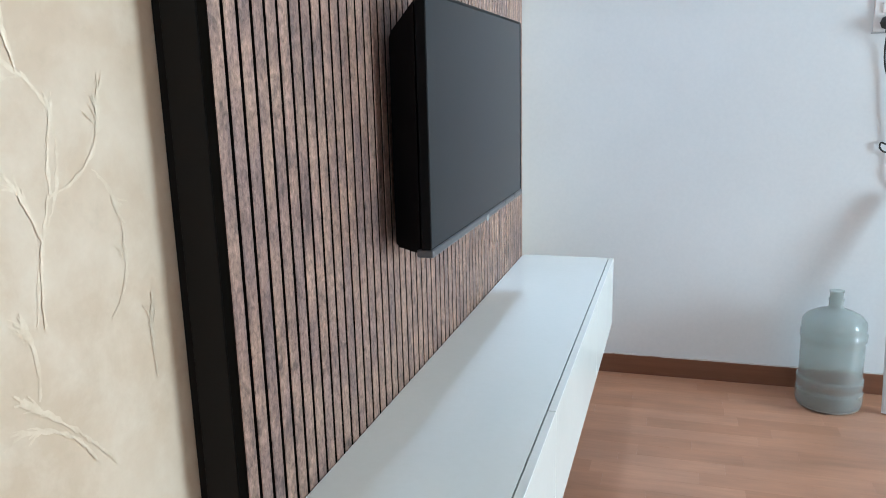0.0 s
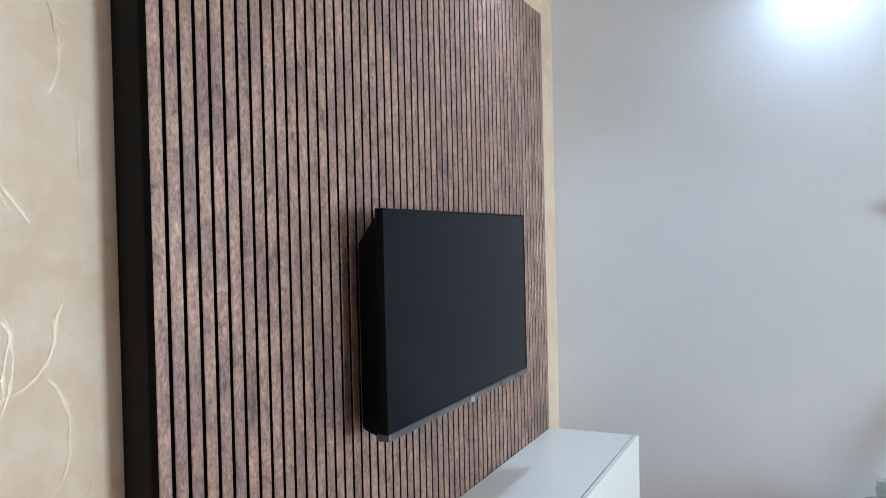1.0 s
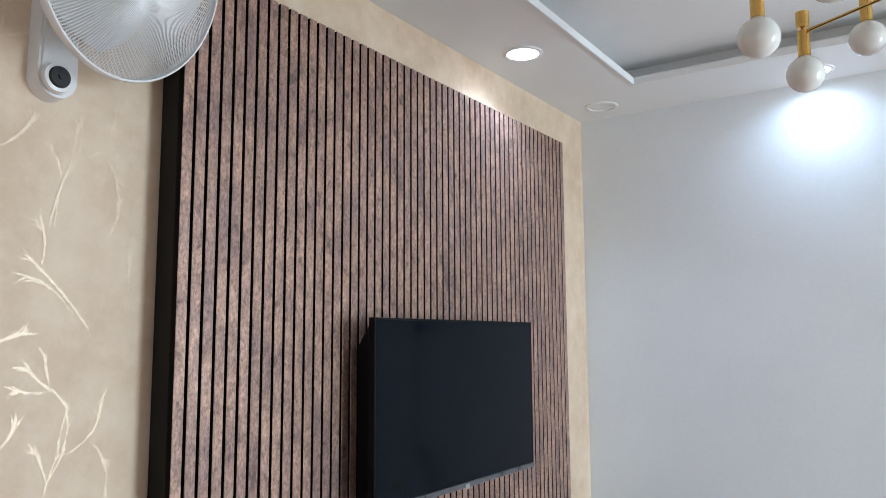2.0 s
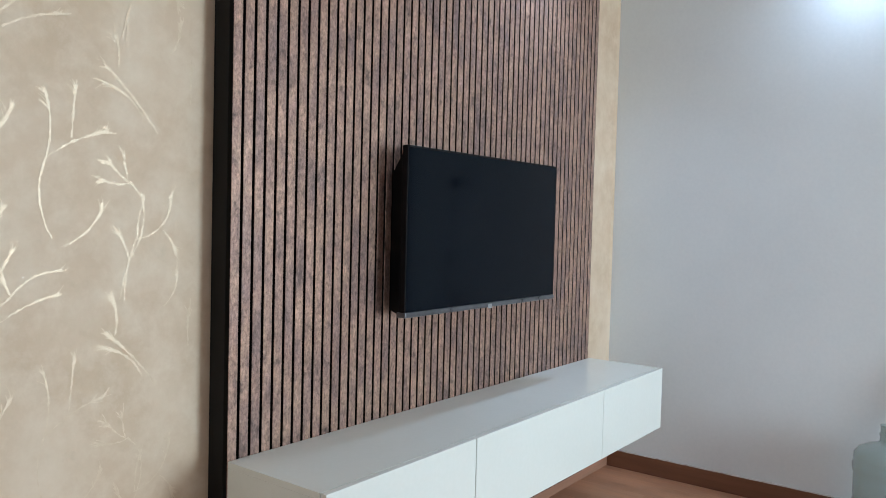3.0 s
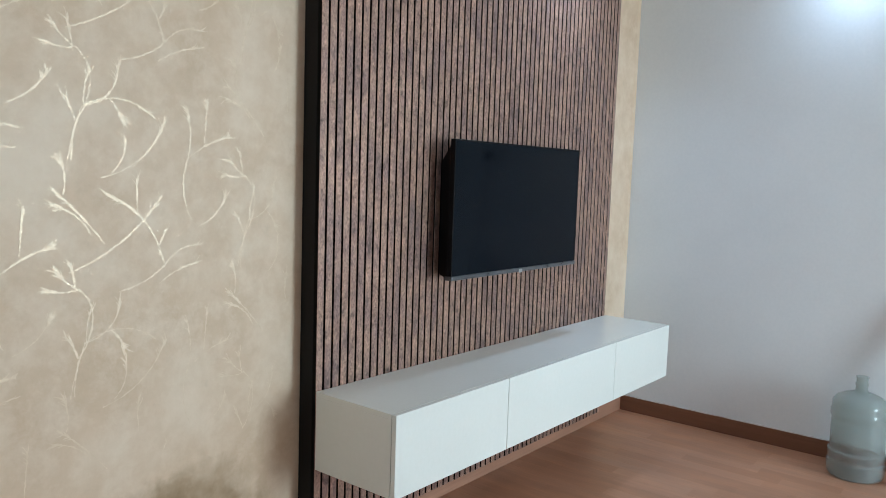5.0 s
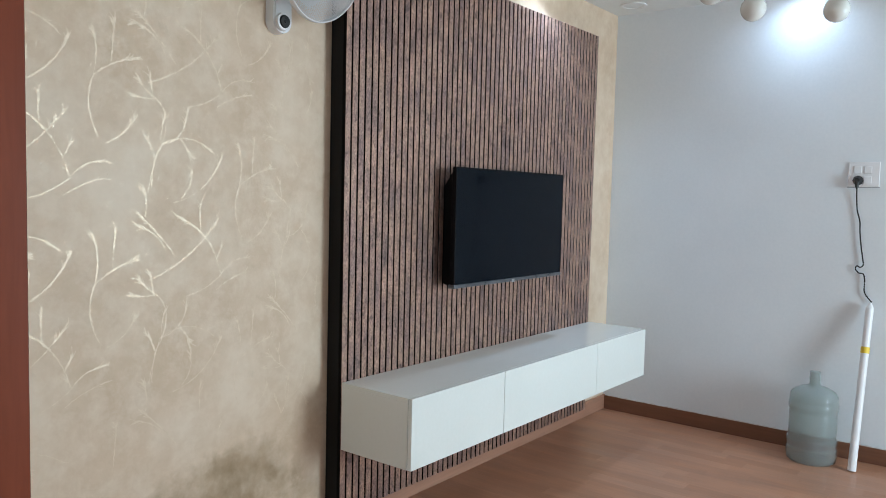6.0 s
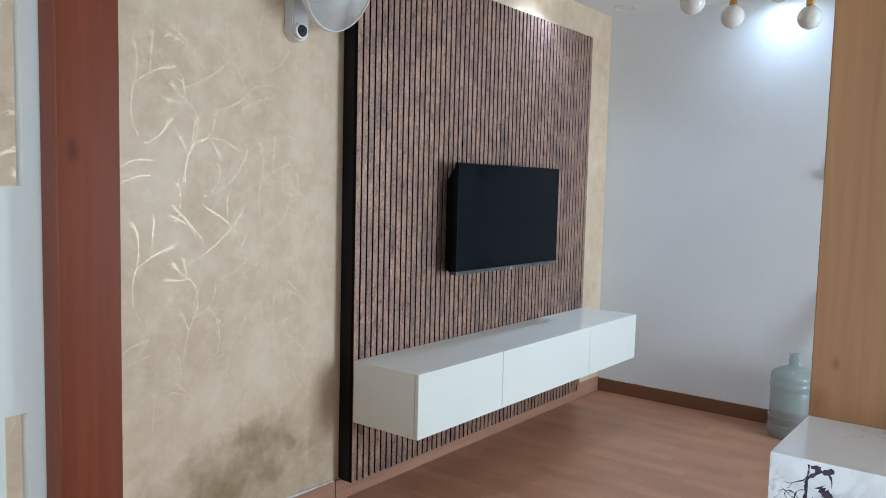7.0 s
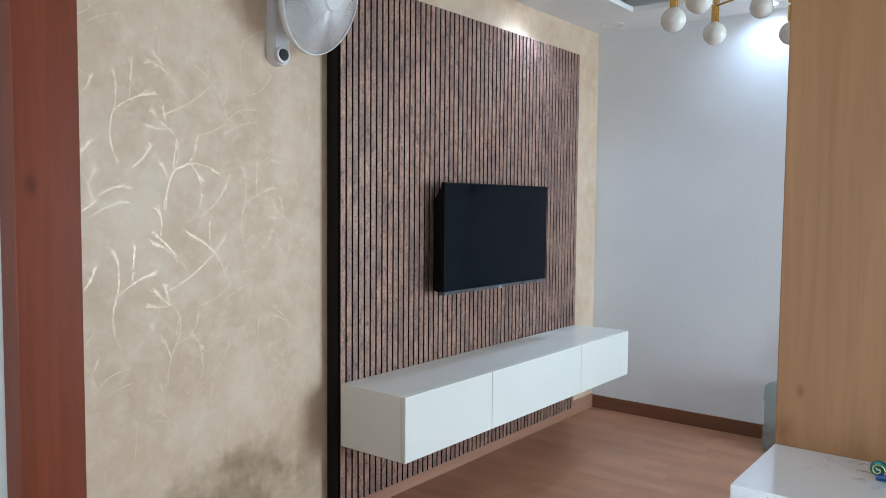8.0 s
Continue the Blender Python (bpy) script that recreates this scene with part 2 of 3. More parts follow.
CABLE = painted("black_rubber", (0.010, 0.010, 0.010), (0.02, 0.02, 0.02), 20, 0.5, 0.05)
YELLOW = painted("yellow_tape", (0.75, 0.52, 0.03), (0.82, 0.58, 0.05), 20, 0.5, 0.05)
TEAL = painted("teal_glaze", (0.004, 0.075, 0.080), (0.012, 0.21, 0.20), 40, 0.12, 0.0)
BLUE = painted("blue_glaze", (0.004, 0.03, 0.12), (0.008, 0.07, 0.24), 40, 0.12, 0.0)
GOLD = painted("gold_paint", (0.55, 0.42, 0.10), (0.70, 0.58, 0.22), 40, 0.3, 0.05, metal=0.6)
SCREEN.node_tree.nodes["Principled BSDF"].inputs["Specular Tint"].default_value = (0.66, 0.86, 1.0, 1)
LED = glowing("led_diffuser", (0.88, 0.94, 1.0), 14)
VEIN = painted("dark_marble_vein", (0.016, 0.012, 0.018), (0.10, 0.08, 0.11), 70, 0.15, 0.0)
GLASS = clear("window_glass", (0.95, 0.97, 0.97), 0.0, 1.45)

# ---- mesh helpers ----


def box(bm, x0, x1, y0, y1, z0, z1, bevel=0.0, segments=1):
    made = bmesh.ops.create_cube(bm, size=1, matrix=Matrix.LocRotScale(((x0 + x1) / 2, (y0 + y1) / 2, (z0 + z1) / 2), None, (x1 - x0, y1 - y0, z1 - z0)))
    if bevel:
        edges = list({e for v in made["verts"] for e in v.link_edges})
        bmesh.ops.bevel(bm, geom=edges, offset=bevel, segments=segments, affect="EDGES", profile=0.5)
    return bm


def boxed(*args, **kw):
    return box(bmesh.new(), *args, **kw)


def rod(bm, a, b, r0, r1=None, sides=16):
    """A tapered cylinder from a to b."""
    a, b = Vector(a), Vector(b)
    m = Matrix.Translation((a + b) / 2) @ (b - a).to_track_quat("Z", "Y").to_matrix().to_4x4()
    bmesh.ops.create_cone(bm, cap_ends=True, segments=sides, radius1=r0, radius2=r0 if r1 is None else r1, depth=(b - a).length, matrix=m)
    return bm


def lathe(profile, m=Matrix(), sides=48):
    """Turns (radius, height) pairs round the z axis."""
    bm = bmesh.new()
    rings = []
    for r, z in profile:
        if r < 1e-6:
            rings.append([bm.verts.new(m @ Vector((0, 0, z)))])
        else:
            rings.append([bm.verts.new(m @ Vector((r * math.cos(2 * math.pi * k / sides), r * math.sin(2 * math.pi * k / sides), z))) for k in range(sides)])
    for a, b in zip(rings, rings[1:]):
        for k in range(sides):
            j = (k + 1) % sides
            if len(a) == 1 and len(b) > 1:
                bm.faces.new((a[0], b[k], b[j]))
            elif len(b) == 1 and len(a) > 1:
                bm.faces.new((a[k], a[j], b[0]))
            elif len(a) > 1:
                bm.faces.new((a[k], a[j], b[j], b[k]))
    bmesh.ops.recalc_face_normals(bm, faces=bm.faces)
    return bm


def tube(points, radius, sides=8, closed=False):
    """A round tube along points."""
    bm = bmesh.new()
    pts = [Vector(p) for p in points]
    count = len(pts)
    rings = []
    for i, p in enumerate(pts):
        ahead = (pts[(i + 1) % count] - pts[i - 1]) if closed or 0 < i < count - 1 else (pts[1] - pts[0] if i == 0 else pts[-1] - pts[-2])
        q = ahead.to_track_quat("Z", "Y")
        r = radius(i / (count - 1)) if callable(radius) else radius
        rings.append([bm.verts.new(p + q @ Vector((r * math.cos(2 * math.pi * k / sides), r * math.sin(2 * math.pi * k / sides), 0))) for k in range(sides)])
    pairs = list(zip(rings, rings[1:])) + ([(rings[-1], rings[0])] if closed else [])
    for a, b in pairs:
        for k in range(sides):
            bm.faces.new((a[k], a[(k + 1) % sides], b[(k + 1) % sides], b[k]))
    if not closed:
        bm.faces.new(rings[0][::-1])
        bm.faces.new(rings[-1])
    bmesh.ops.recalc_face_normals(bm, faces=bm.faces)
    return bm


def mesh_of(name, bm, material, smooth=False):
    data = bpy.data.meshes.new(name)
    bm.to_mesh(data)
    bm.free()
    data.materials.append(material)
    if smooth:
        data.shade_smooth()
        data.set_sharp_from_angle(angle=radians(35))
    return data


def part(name, bm, material, parent=None, label="", smooth=False):
    ob = new(name, mesh_of(name, bm, material, smooth))
    ob.parent = parent
    if label:
        tagged(ob, label)
    return ob


def thing(name, place, label, category, group=""):
    """An empty at the base of a thing; its parts are made in world places and moved under it."""
    ob = new(name)
    ob.location = place
    return tagged(ob, label, category, group)


def settle(ob):
    """Lets the parts of a thing keep their world places."""
    back = Matrix.Translation(ob.location).inverted()
    for child in ob.children:
        child.matrix_parent_inverse = back
    return ob


def structure(name, bm, material, label, category, smooth=False):
    return tagged(part(name, bm, material, None, label, smooth), label, category, kind="structure")


# ---- the room ----
XW, XE, XK, YN, YS, H = -0.098, 5.20, 3.40, 2.637, -3.60, 2.683
wall_west = structure("wall_west", boxed(XW - 0.15, XW, YS - 0.15, YN + 0.15, 0, 2.9), WALLPAPER, "beige mottled wallpaper wall with gold sprig print", "wall")

bm = bmesh.new()
box(bm, XW, 1.80, YN, YN + 0.15, 0, 2.9)
box(bm, 2.70, XE + 0.15, YN, YN + 0.15, 0, 2.9)
box(bm, 1.80, 2.70, YN, YN + 0.15, 2.08, 2.9)
structure("wall_north", bm, PAINT, "plain white painted wall, slightly blue", "wall")

bm = bmesh.new()
W0, W1, Z0, Z1 = 0.84, 1.92, 0.25, 2.20
box(bm, XE, XE + 0.15, YS - 0.15, W0, 0, 2.9)
box(bm, XE, XE + 0.15, W1, YN, 0, 2.9)
box(bm, XE, XE + 0.15, W0, W1, 0, Z0)
box(bm, XE, XE + 0.15, W0, W1, Z1, 2.9)
structure("wall_east", bm, PAINT, "plain white painted wall, out of view, with a window", "wall")

bm = bmesh.new()
K0, K1, KZ0, KZ1 = -3.20, -1.90, 1.05, 2.15
box(bm, XK, XK + 0.15, YS, K0, 0, H)
box(bm, XK, XK + 0.15, K1, -1.123, 0, H)
box(bm, XK, XK + 0.15, K0, K1, 0, KZ0)
box(bm, XK, XK + 0.15, K0, K1, KZ1, H)
structure("wall_kitchen", bm, PAINT, "plain white painted kitchen wall, unseen, with an added window", "wall")
bm = bmesh.new()
S0, S1, SZ1 = 1.30, 2.20, 2.10
box(bm, XW, S0, YS - 0.15, YS, 0, 2.9)
box(bm, S1, XE, YS - 0.15, YS, 0, 2.9)
box(bm, S0, S1, YS - 0.15, YS, 0, 0.50)
box(bm, S0, S1, YS - 0.15, YS, SZ1, 2.9)
structure("wall_south", bm, PAINT, "plain white painted wall, out of view, with a window", "wall")


def window(name, along, a0, a1, z0, z1, at):
    """A framed window in the opening; along: the axis of the wall."""
    root = tagged(new(name), "unseen white framed window for daylight", "window", kind="structure")

    def bar(nm, p0, p1, q0, q1, d0, d1, mat):
        bm = boxed(at + d0, at + d1, p0, p1, q0, q1, bevel=0.003) if along == "y" else boxed(p0, p1, at + d0, at + d1, q0, q1, bevel=0.003)
        return part(nm, bm, mat, root)

    s = 1 if along == "y" else -1
    d = sorted((0.05 * s, 0.10 * s))
    for p0, p1, q0, q1 in ((a0, a1, z0, z0 + 0.05), (a0, a1, z1 - 0.05, z1), (a0, a0 + 0.05, z0 + 0.05, z1 - 0.05), (a1 - 0.05, a1, z0 + 0.05, z1 - 0.05), ((a0 + a1) / 2 - 0.02, (a0 + a1) / 2 + 0.02, z0 + 0.05, z1 - 0.05)):
        bar("window_frame", p0, p1, q0, q1, *d, WHITE_PLASTIC)
    mid, g = (a0 + a1) / 2, sorted((0.072 * s, 0.078 * s))
    for p0, p1 in ((a0 + 0.05, mid - 0.02), (mid + 0.02, a1 - 0.05)):
        bar("pane", p0, p1, z0 + 0.05, z1 - 0.05, *g, GLASS).visible_shadow = False
    return root


window("window_1", "y", W0, W1, Z0, Z1, XE)
# these two windows are added, unseen, to house the fill lamps
window("fill_window_2", "y", K0, K1, KZ0, KZ1, XK)
window("fill_window_3", "x", S0, S1, 0.50, SZ1, YS)

# ceiling with a sunken border and a raised tray
TX0, TX1, TY0, TY1, TZ = 0.350, 2.75, -0.45, 2.190, 2.790
bm = bmesh.new()
C = 0.10
box(bm, XW, TX0 - C, YS, YN, H, 2.9)
box(bm, TX1 + C, XE, YS, YN, H, 2.9)
box(bm, TX0 - C, TX1 + C, TY1 + C, YN, H, 2.9)
box(bm, TX0 - C, TX1 + C, YS, TY0 - C, H, 2.9)
box(bm, TX0 - C, TX1 + C, TY0 - C, TY1 + C, TZ, 2.9)
for x0, x1, y0, y1 in ((TX0 - C, TX0, TY0 - C, TY1 + C), (TX1, TX1 + C, TY0 - C, TY1 + C), (TX0, TX1, TY1, TY1 + C), (TX0, TX1, TY0 - C, TY0)):
    box(bm, x0, x1, y0, y1, H, H + 0.025)
structure("ceiling", bm, CEILING, "white plaster ceiling with a raised tray", "ceiling")
bm = bmesh.new()
box(bm, TX0 + 0.002, TX0 + 0.016, TY0, TY1 - 0.016, H - 0.006, H + 0.027, bevel=0.002)
box(bm, TX0 + 0.002, TX1, TY1 - 0.016, TY1 - 0.002, H - 0.006, H + 0.027, bevel=0.002)
structure("trim", bm, CEILING, "white plaster bead round the ceiling tray", "trim")

# closed dark door in the north wall
door = tagged(new("door_1"), "closed dark brown wooden door", "door", kind="structure")
part("door_leaf", boxed(1.862, 2.638, YN + 0.03, YN + 0.07, 0.004, 2.02, bevel=0.003), DARK_DOOR, door)
part("door_frame", boxed(1.80, 1.86, YN - 0.01, YN + 0.12, 0, 2.08, bevel=0.003), DARK_DOOR, door)
part("door_frame", boxed(2.64, 2.70, YN - 0.01, YN + 0.12, 0, 2.08, bevel=0.003), DARK_DOOR, door)
part("door_frame", boxed(1.86, 2.64, YN - 0.01, YN + 0.12, 2.022, 2.08, bevel=0.003), DARK_DOOR, door)

# baseboards
structure("baseboard_west", boxed(XW, XW + 0.015, -0.018, YN, 0, 0.098, bevel=0.0015), SKIRT, "brown wood-look skirting below the slat panel", "baseboard")
structure("baseboard_west_near", boxed(XW, XW + 0.015, YS, -0.022, 0, 0.098, bevel=0.0015), SKIRT, "brown wood-look skirting under the wallpaper", "baseboard")
structure("baseboard_north", boxed(XW + 0.015, 1.80, YN - 0.015, YN, 0, 0.092, bevel=0.0015), SKIRT_X_SHADED, "brown wood-look skirting under the white wall, colour darkened for shade", "baseboard")


def smear(name, start, ahead, length, rise, wide, parent_label):
    """An uneven bead of caulk along a skirting's top edge."""
    rng = random.Random(name)
    count = int(length / 0.02)
    pts = [Vector(start) + Vector(ahead) * (length * k / count) + Vector((0, 0, rise * rng.uniform(-1, 1))) for k in range(count + 1)]
    return structure(name, tube(pts, lambda t: wide * rng.uniform(0.5, 1.3), 6), CAULK, parent_label, "trim", True)


smear("trim_caulk_west", (XW + 0.006, -1.6, 0.100), (0, 1, 0), 1.57, 0.0025, 0.006, "uneven white caulk bead on the skirting")
smear("trim_caulk_north", (0.02, YN - 0.006, 0.094), (1, 0, 0), 1.7, 0.002, 0.004, "uneven white caulk bead on the skirting")


def sprig_print():
    """Gold sprigs of the wallpaper: feathered strokes in a half-drop repeat, printed 0.4 mm proud."""
    rng = random.Random(7)
    verts, faces = [], []
    made = [0]

    def ribbon(pts, w0, w1):
        start = len(verts)
        made[0] += 1
        x = XW + 0.0003 + 0.00003 * (made[0] % 37)
        for k, (y, z) in enumerate(pts):
            y0, z0 = pts[max(0, k - 1)]
            y1, z1 = pts[min(len(pts) - 1, k + 1)]
            d = math.hypot(y1 - y0, z1 - z0) or 1
            t = k / (len(pts) - 1)
            w = (w0 + (w1 - w0) * t) * rng.uniform(0.35, 1.4) / 2
            ny, nz = -(z1 - z0) / d * w, (y1 - y0) / d * w
            verts.extend(((x, y + ny, z + nz), (x, y - ny, z - nz)))
        for k in range(len(pts) - 1):
            a = start + 2 * k
            faces.append((a, a + 1, a + 3, a + 2))

    def stroke(y, z, ey, ez, sag, tuft):
        # thinner strokes low on the wall stand in for the foil's weaker reflection
        full = 1.1 if z + rng.uniform(-0.12, 0.12) > 0.9 else 0.7
        length = math.hypot(ey - y, ez - z)
        ly, lz = -(ez - z) / length, (ey - y) / length
        steps = max(6, int(length / 0.007))
        pts = []
        for k in range(steps + 1):
            t = k / steps
            off = 4 * sag * t * (1 - t) + rng.uniform(-1, 1) * 0.0011
            pts.append((y + (ey - y) * t + ly * off, z + (ez - z) * t + lz * off))
        ribbon(pts, 0.0036 * full, (0.0074 if tuft > 3 else 0.0050) * full)
        a = math.degrees(math.atan2(pts[-1][1] - pts[-3][1], pts[-1][0] - pts[-3][0]))
        # feather barbs towards the tip
        for k in range(int(tuft * 1.5)):
            i = int(len(pts) * rng.uniform(0.72, 0.99))
            py, pz = pts[i]
            aa = a + rng.choice((-1, 1)) * rng.uniform(6, 34)
            ll = rng.uniform(0.012, 0.034)
            ribbon([(py + math.cos(radians(aa + 14 * s / 4)) * ll * s / 4, pz + math.sin(radians(aa + 14 * s / 4)) * ll * s / 4) for s in range(5)], 0.0046 * full, 0.0018)

    def motif(dy, dz):
        """One repeat of the print; each twig by its foot, its tip, its bow to the left and its barbs."""

        def put(y, z, ey, ez, sag, tuft):
            if 0.50 < z + dz < 2.64 and -2.6 < y + dy < -0.02 and ey + dy < -0.012:
                stroke(y + dy, z + dz, ey + dy, ez + dz, sag, tuft)

        # upright branching twig with an arched side shoot
        put(-0.799, 1.439, -0.756, 1.590, 0.004, 0)
        put(-0.777, 1.549, -0.811, 1.613, -0.003, 2)
        put(-0.754, 1.589, -0.739, 1.685, 0.004, 5)
        put(-0.756, 1.589, -0.657, 1.705, -0.030, 11)
        put(-0.754, 1.591, -0.546, 1.570, 0.035, 2)
        put(-0.682, 1.614, -0.646, 1.562, 0.004, 11)
        # curved twig with a spur
        put(-0.709, 1.397, -0.515, 1.566, -0.034, 8)
        put(-0.677, 1.413, -0.639, 1.511, -0.014, 5)
        # drooping fan
        put(-0.699, 1.214, -0.837, 1.361, -0.006, 5)
        put(-0.736, 1.236, -0.846, 1.323, -0.018, 6)
        put(-0.812, 1.350, -0.818, 1.442, -0.008, 12)
        # long curve and the twig that crosses it
        put(-0.799, 1.140, -0.525, 1.348, -0.028, 11)
        put(-0.519, 1.146, -0.695, 1.353, -0.036, 8)
        put(-0.602, 1.301, -0.602, 1.397, 0.002, 4)
        put(-0.535, 1.201, -0.514, 1.243, 0.0, 4)
        # low twig with two tips
        put(-0.658, 1.076, -0.515, 1.143, -0.012, 0)
        put(-0.515, 1.143, -0.396, 1.197, 0.018, 3)
        put(-0.536, 1.088, -0.405, 1.144, 0.008, 3)
        put(-0.515, 1.143, -0.525, 1.168, 0.0, 3)
        # upright twig with three feathers
        put(-0.425, 1.273, -0.441, 1.458, 0.022, 0)
        put(-0.441, 1.458, -0.445, 1.614, -0.012, 6)
        put(-0.441, 1.458, -0.297, 1.532, 0.010, 9)
        put(-0.383, 1.509, -0.372, 1.635, 0.0, 5)
        put(-0.404, 1.254, -0.305, 1.344, -0.014, 9)
        # tall stem with a small fan
        put(-0.247, 1.115, -0.234, 1.218, 0.003, 0)
        put(-0.234, 1.220, -0.258, 1.278, 0.0, 3)
        put(-0.234, 1.220, -0.195, 1.320, -0.008, 0)
        put(-0.195, 1.320, -0.234, 1.414, -0.014, 0)
        put(-0.232, 1.410, -0.290, 1.463, 0.004, 10)
        put(-0.232, 1.412, -0.311, 1.415, 0.006, 8)
        put(-0.240, 1.415, -0.252, 1.478, 0.0, 5)

    for col in range(-1, 4):
        for row in range(-3, 3):
            motif(-0.541 * col, 0.647 * row + (0.328 if col % 2 else 0))
    data = bpy.data.meshes.new("sprig_print")
    data.from_pydata(verts, [], faces)
    data.materials.append(FOIL)
    ob = new("sprig_print", data)
    ob.parent = wall_west
    return tagged(ob, "cream gold foil sprigs of the wallpaper", kind="stuff")


sprig_print()

# ---- slat panel ----
PB, PT, PL = 0.104, 2.456, 2.183
panel = thing("slat_panel", (0, 0, PB), "dark brown wooden slat panel with black grooves, standing off the wall", "wall panel")
part("backing_board", boxed(-0.027, -0.019, 0.019, PL - 0.019, PB + 0.019, PT - 0.019), GROOVE, panel)
part("side_board", boxed(XW + 0.020, -0.019, 0.0, 0.018, PB, PT, bevel=0.0015), BLACK, panel, "black laminate side board")
part("side_board", boxed(XW + 0.001, -0.019, PL - 0.018, PL, PB, PT, bevel=0.0015), BLACK, panel, "black laminate side board")
# batten added in the gap; its black stands in for the shade there
part("batten", boxed(XW + 0.001, XW + 0.0198, 0.010, 0.050, PB, PT - 0.019), BLACK, panel, "added batten between wall and side board, black for the gap's shade")
part("top_board", boxed(XW + 0.001, -0.019, 0.0185, PL - 0.0185, PT - 0.018, PT), BLACK, panel)
part("bottom_board", boxed(XW + 0.016, -0.019, 0.0185, PL - 0.0185, PB, PB + 0.018), BLACK, panel)

# ---- floating cabinet ----
CB, CT, CF = 0.389, 0.670, 0.381
cabinet = thing("tv_cabinet", (0, 0, CB), "white gloss floating cabinet fixed to the slat panel", "cabinet")
CX = 0.002
part("top_panel", boxed(CX, CF - 0.022, 0, PL, CT - 0.018, CT, bevel=0.0005), LAMINATE, cabinet)
part("bottom_panel", boxed(CX, CF - 0.022, 0.0185, PL - 0.0185, CB, CB + 0.018, bevel=0.001), LAMINATE, cabinet)
part("side_panel", boxed(CX, CF - 0.022, 0, 0.018, CB, CT - 0.0181, bevel=0.0003), LAMINATE, cabinet)
part("side_panel", boxed(CX, CF - 0.022, PL - 0.018, PL, CB, CT - 0.0181, bevel=0.0003), LAMINATE, cabinet)
part("back_panel", boxed(CX, CX + 0.008, 0.0185, PL - 0.0185, CB + 0.0185, CT - 0.0185), LAMINATE, cabinet)
for y0, y1 in ((0, 0.6385), (0.6423, 1.5462), (1.5488, PL)):
    part("drawer_front", boxed(CF - 0.019, CF, y0, y1, CB, CT, bevel=0.0012), LAMINATE, cabinet)
settle(cabinet)

# ---- television ----
TY, TYE, TB, TT, TF = 0.597, 1.587, 1.018, 1.579, 0.113
tv = thing("television", (0.05, (TY + TYE) / 2, TB), "black flat-screen television, switched off, on a wall bracket", "television")
part("back_cover", boxed(0.090, 0.105, TY + 0.004, TYE - 0.004, TB + 0.004, TT - 0.004, bevel=0.005, segments=2), TV_BLACK, tv)
# tapered back housing, enlarged so its black fills in the shade behind the set
bm = boxed(0.014, 0.0898, TY + 0.006, TYE - 0.006, TB + 0.004, TT - 0.012)
for v in bm.verts:
    if v.co.x < 0.05:
        v.co.y += 0.034 if v.co.y < 1 else -0.034
        v.co.z += 0.010 if v.co.z < 1.3 else -0.070
bmesh.ops.bevel(bm, geom=bm.edges[:], offset=0.006, segments=2, affect="EDGES")
part("electronics_housing", bm, TV_BLACK, tv)
part("wall_bracket", boxed(0.0005, 0.0138, TY + 0.28, TYE - 0.28, TB + 0.16, TB + 0.31, bevel=0.003), CABLE, tv, "black steel wall bracket")
part("screen", boxed(0.104, 0.1115, TY + 0.007, TYE - 0.007, TB + 0.018, TT - 0.007), SCREEN, tv, "dark glossy glass screen")
for y0, y1, z0, z1 in ((TY, TY + 0.007, TB + 0.018, TT), (TYE - 0.007, TYE, TB + 0.018, TT), (TY + 0.0072, TYE - 0.0072, TT - 0.007, TT)):
    part("bezel", boxed(0.090, TF, y0, y1, z0, z1, bevel=0.0015), TV_BLACK, tv)
lower = part("lower_bezel", boxed(0.078, TF + 0.004, TY, TYE, TB, TB + 0.0178, bevel=0.004, segments=2), GREY_METAL, tv, "grey metallic lower bezel")
part("badge", boxed(TF + 0.004, TF + 0.0055, 1.080, 1.105, TB - 0.003, TB + 0.013, bevel=0.0005), GREY_PLASTIC, lower)
settle(tv)

# ---- water bottle ----
bottle = thing("water_bottle", (1.277, 2.462, 0), "large blue-clear plastic water bottle standing on the floor", "bottle")
outer = [(0, 0.012), (0.085, 0.010), (0.116, 0.0), (0.127, 0.010), (0.132, 0.035), (0.132, 0.075), (0.124, 0.086), (0.124, 0.094), (0.131, 0.104), (0.131, 0.128), (0.123, 0.138), (0.124, 0.150), (0.124, 0.275), (0.121, 0.284), (0.121, 0.290), (0.129, 0.302), (0.130, 0.330), (0.123, 0.342), (0.126, 0.356), (0.124, 0.378), (0.108, 0.400), (0.075, 0.418), (0.036, 0.430), (0.028, 0.440), (0.027, 0.462), (0.030, 0.464), (0.030, 0.474), (0.026, 0.476), (0.026, 0.500), (0.029, 0.502), (0.029, 0.508)]
split = 23
throat = outer[split - 1:]
part("neck", lathe(throat + [(r - 0.0025, z) for r, z in reversed(throat)], Matrix.Translation((1.277, 2.462, 0))), BOTTLE, bottle, "", True)
outer = outer[:split]
inner = [(max(r - 0.0025, 0.0), z + (0.003 if z < 0.02 else 0)) for r, z in reversed(outer)]
part("body", lathe(outer + inner, Matrix.Translation((1.277, 2.462, 0))), BOTTLE, bottle, "", True)
settle(bottle)

# ---- switchboard, cable and pole ----
board = thing("switchboard", (1.43, YN, 1.55), "white plastic switch and socket board on the wall", "switchboard")
part("plate", boxed(1.352, 1.508, YN - 0.010, YN - 0.0005, 1.554, 1.692, bevel=0.003, segments=2), WHITE_PLASTIC, board)
# grey strip that draws the plate's shade on the wall below it
part("shadow_gap", boxed(1.348, 1.512, YN - 0.006, YN - 0.0005, 1.548, 1.553), GREY_PLASTIC, board)
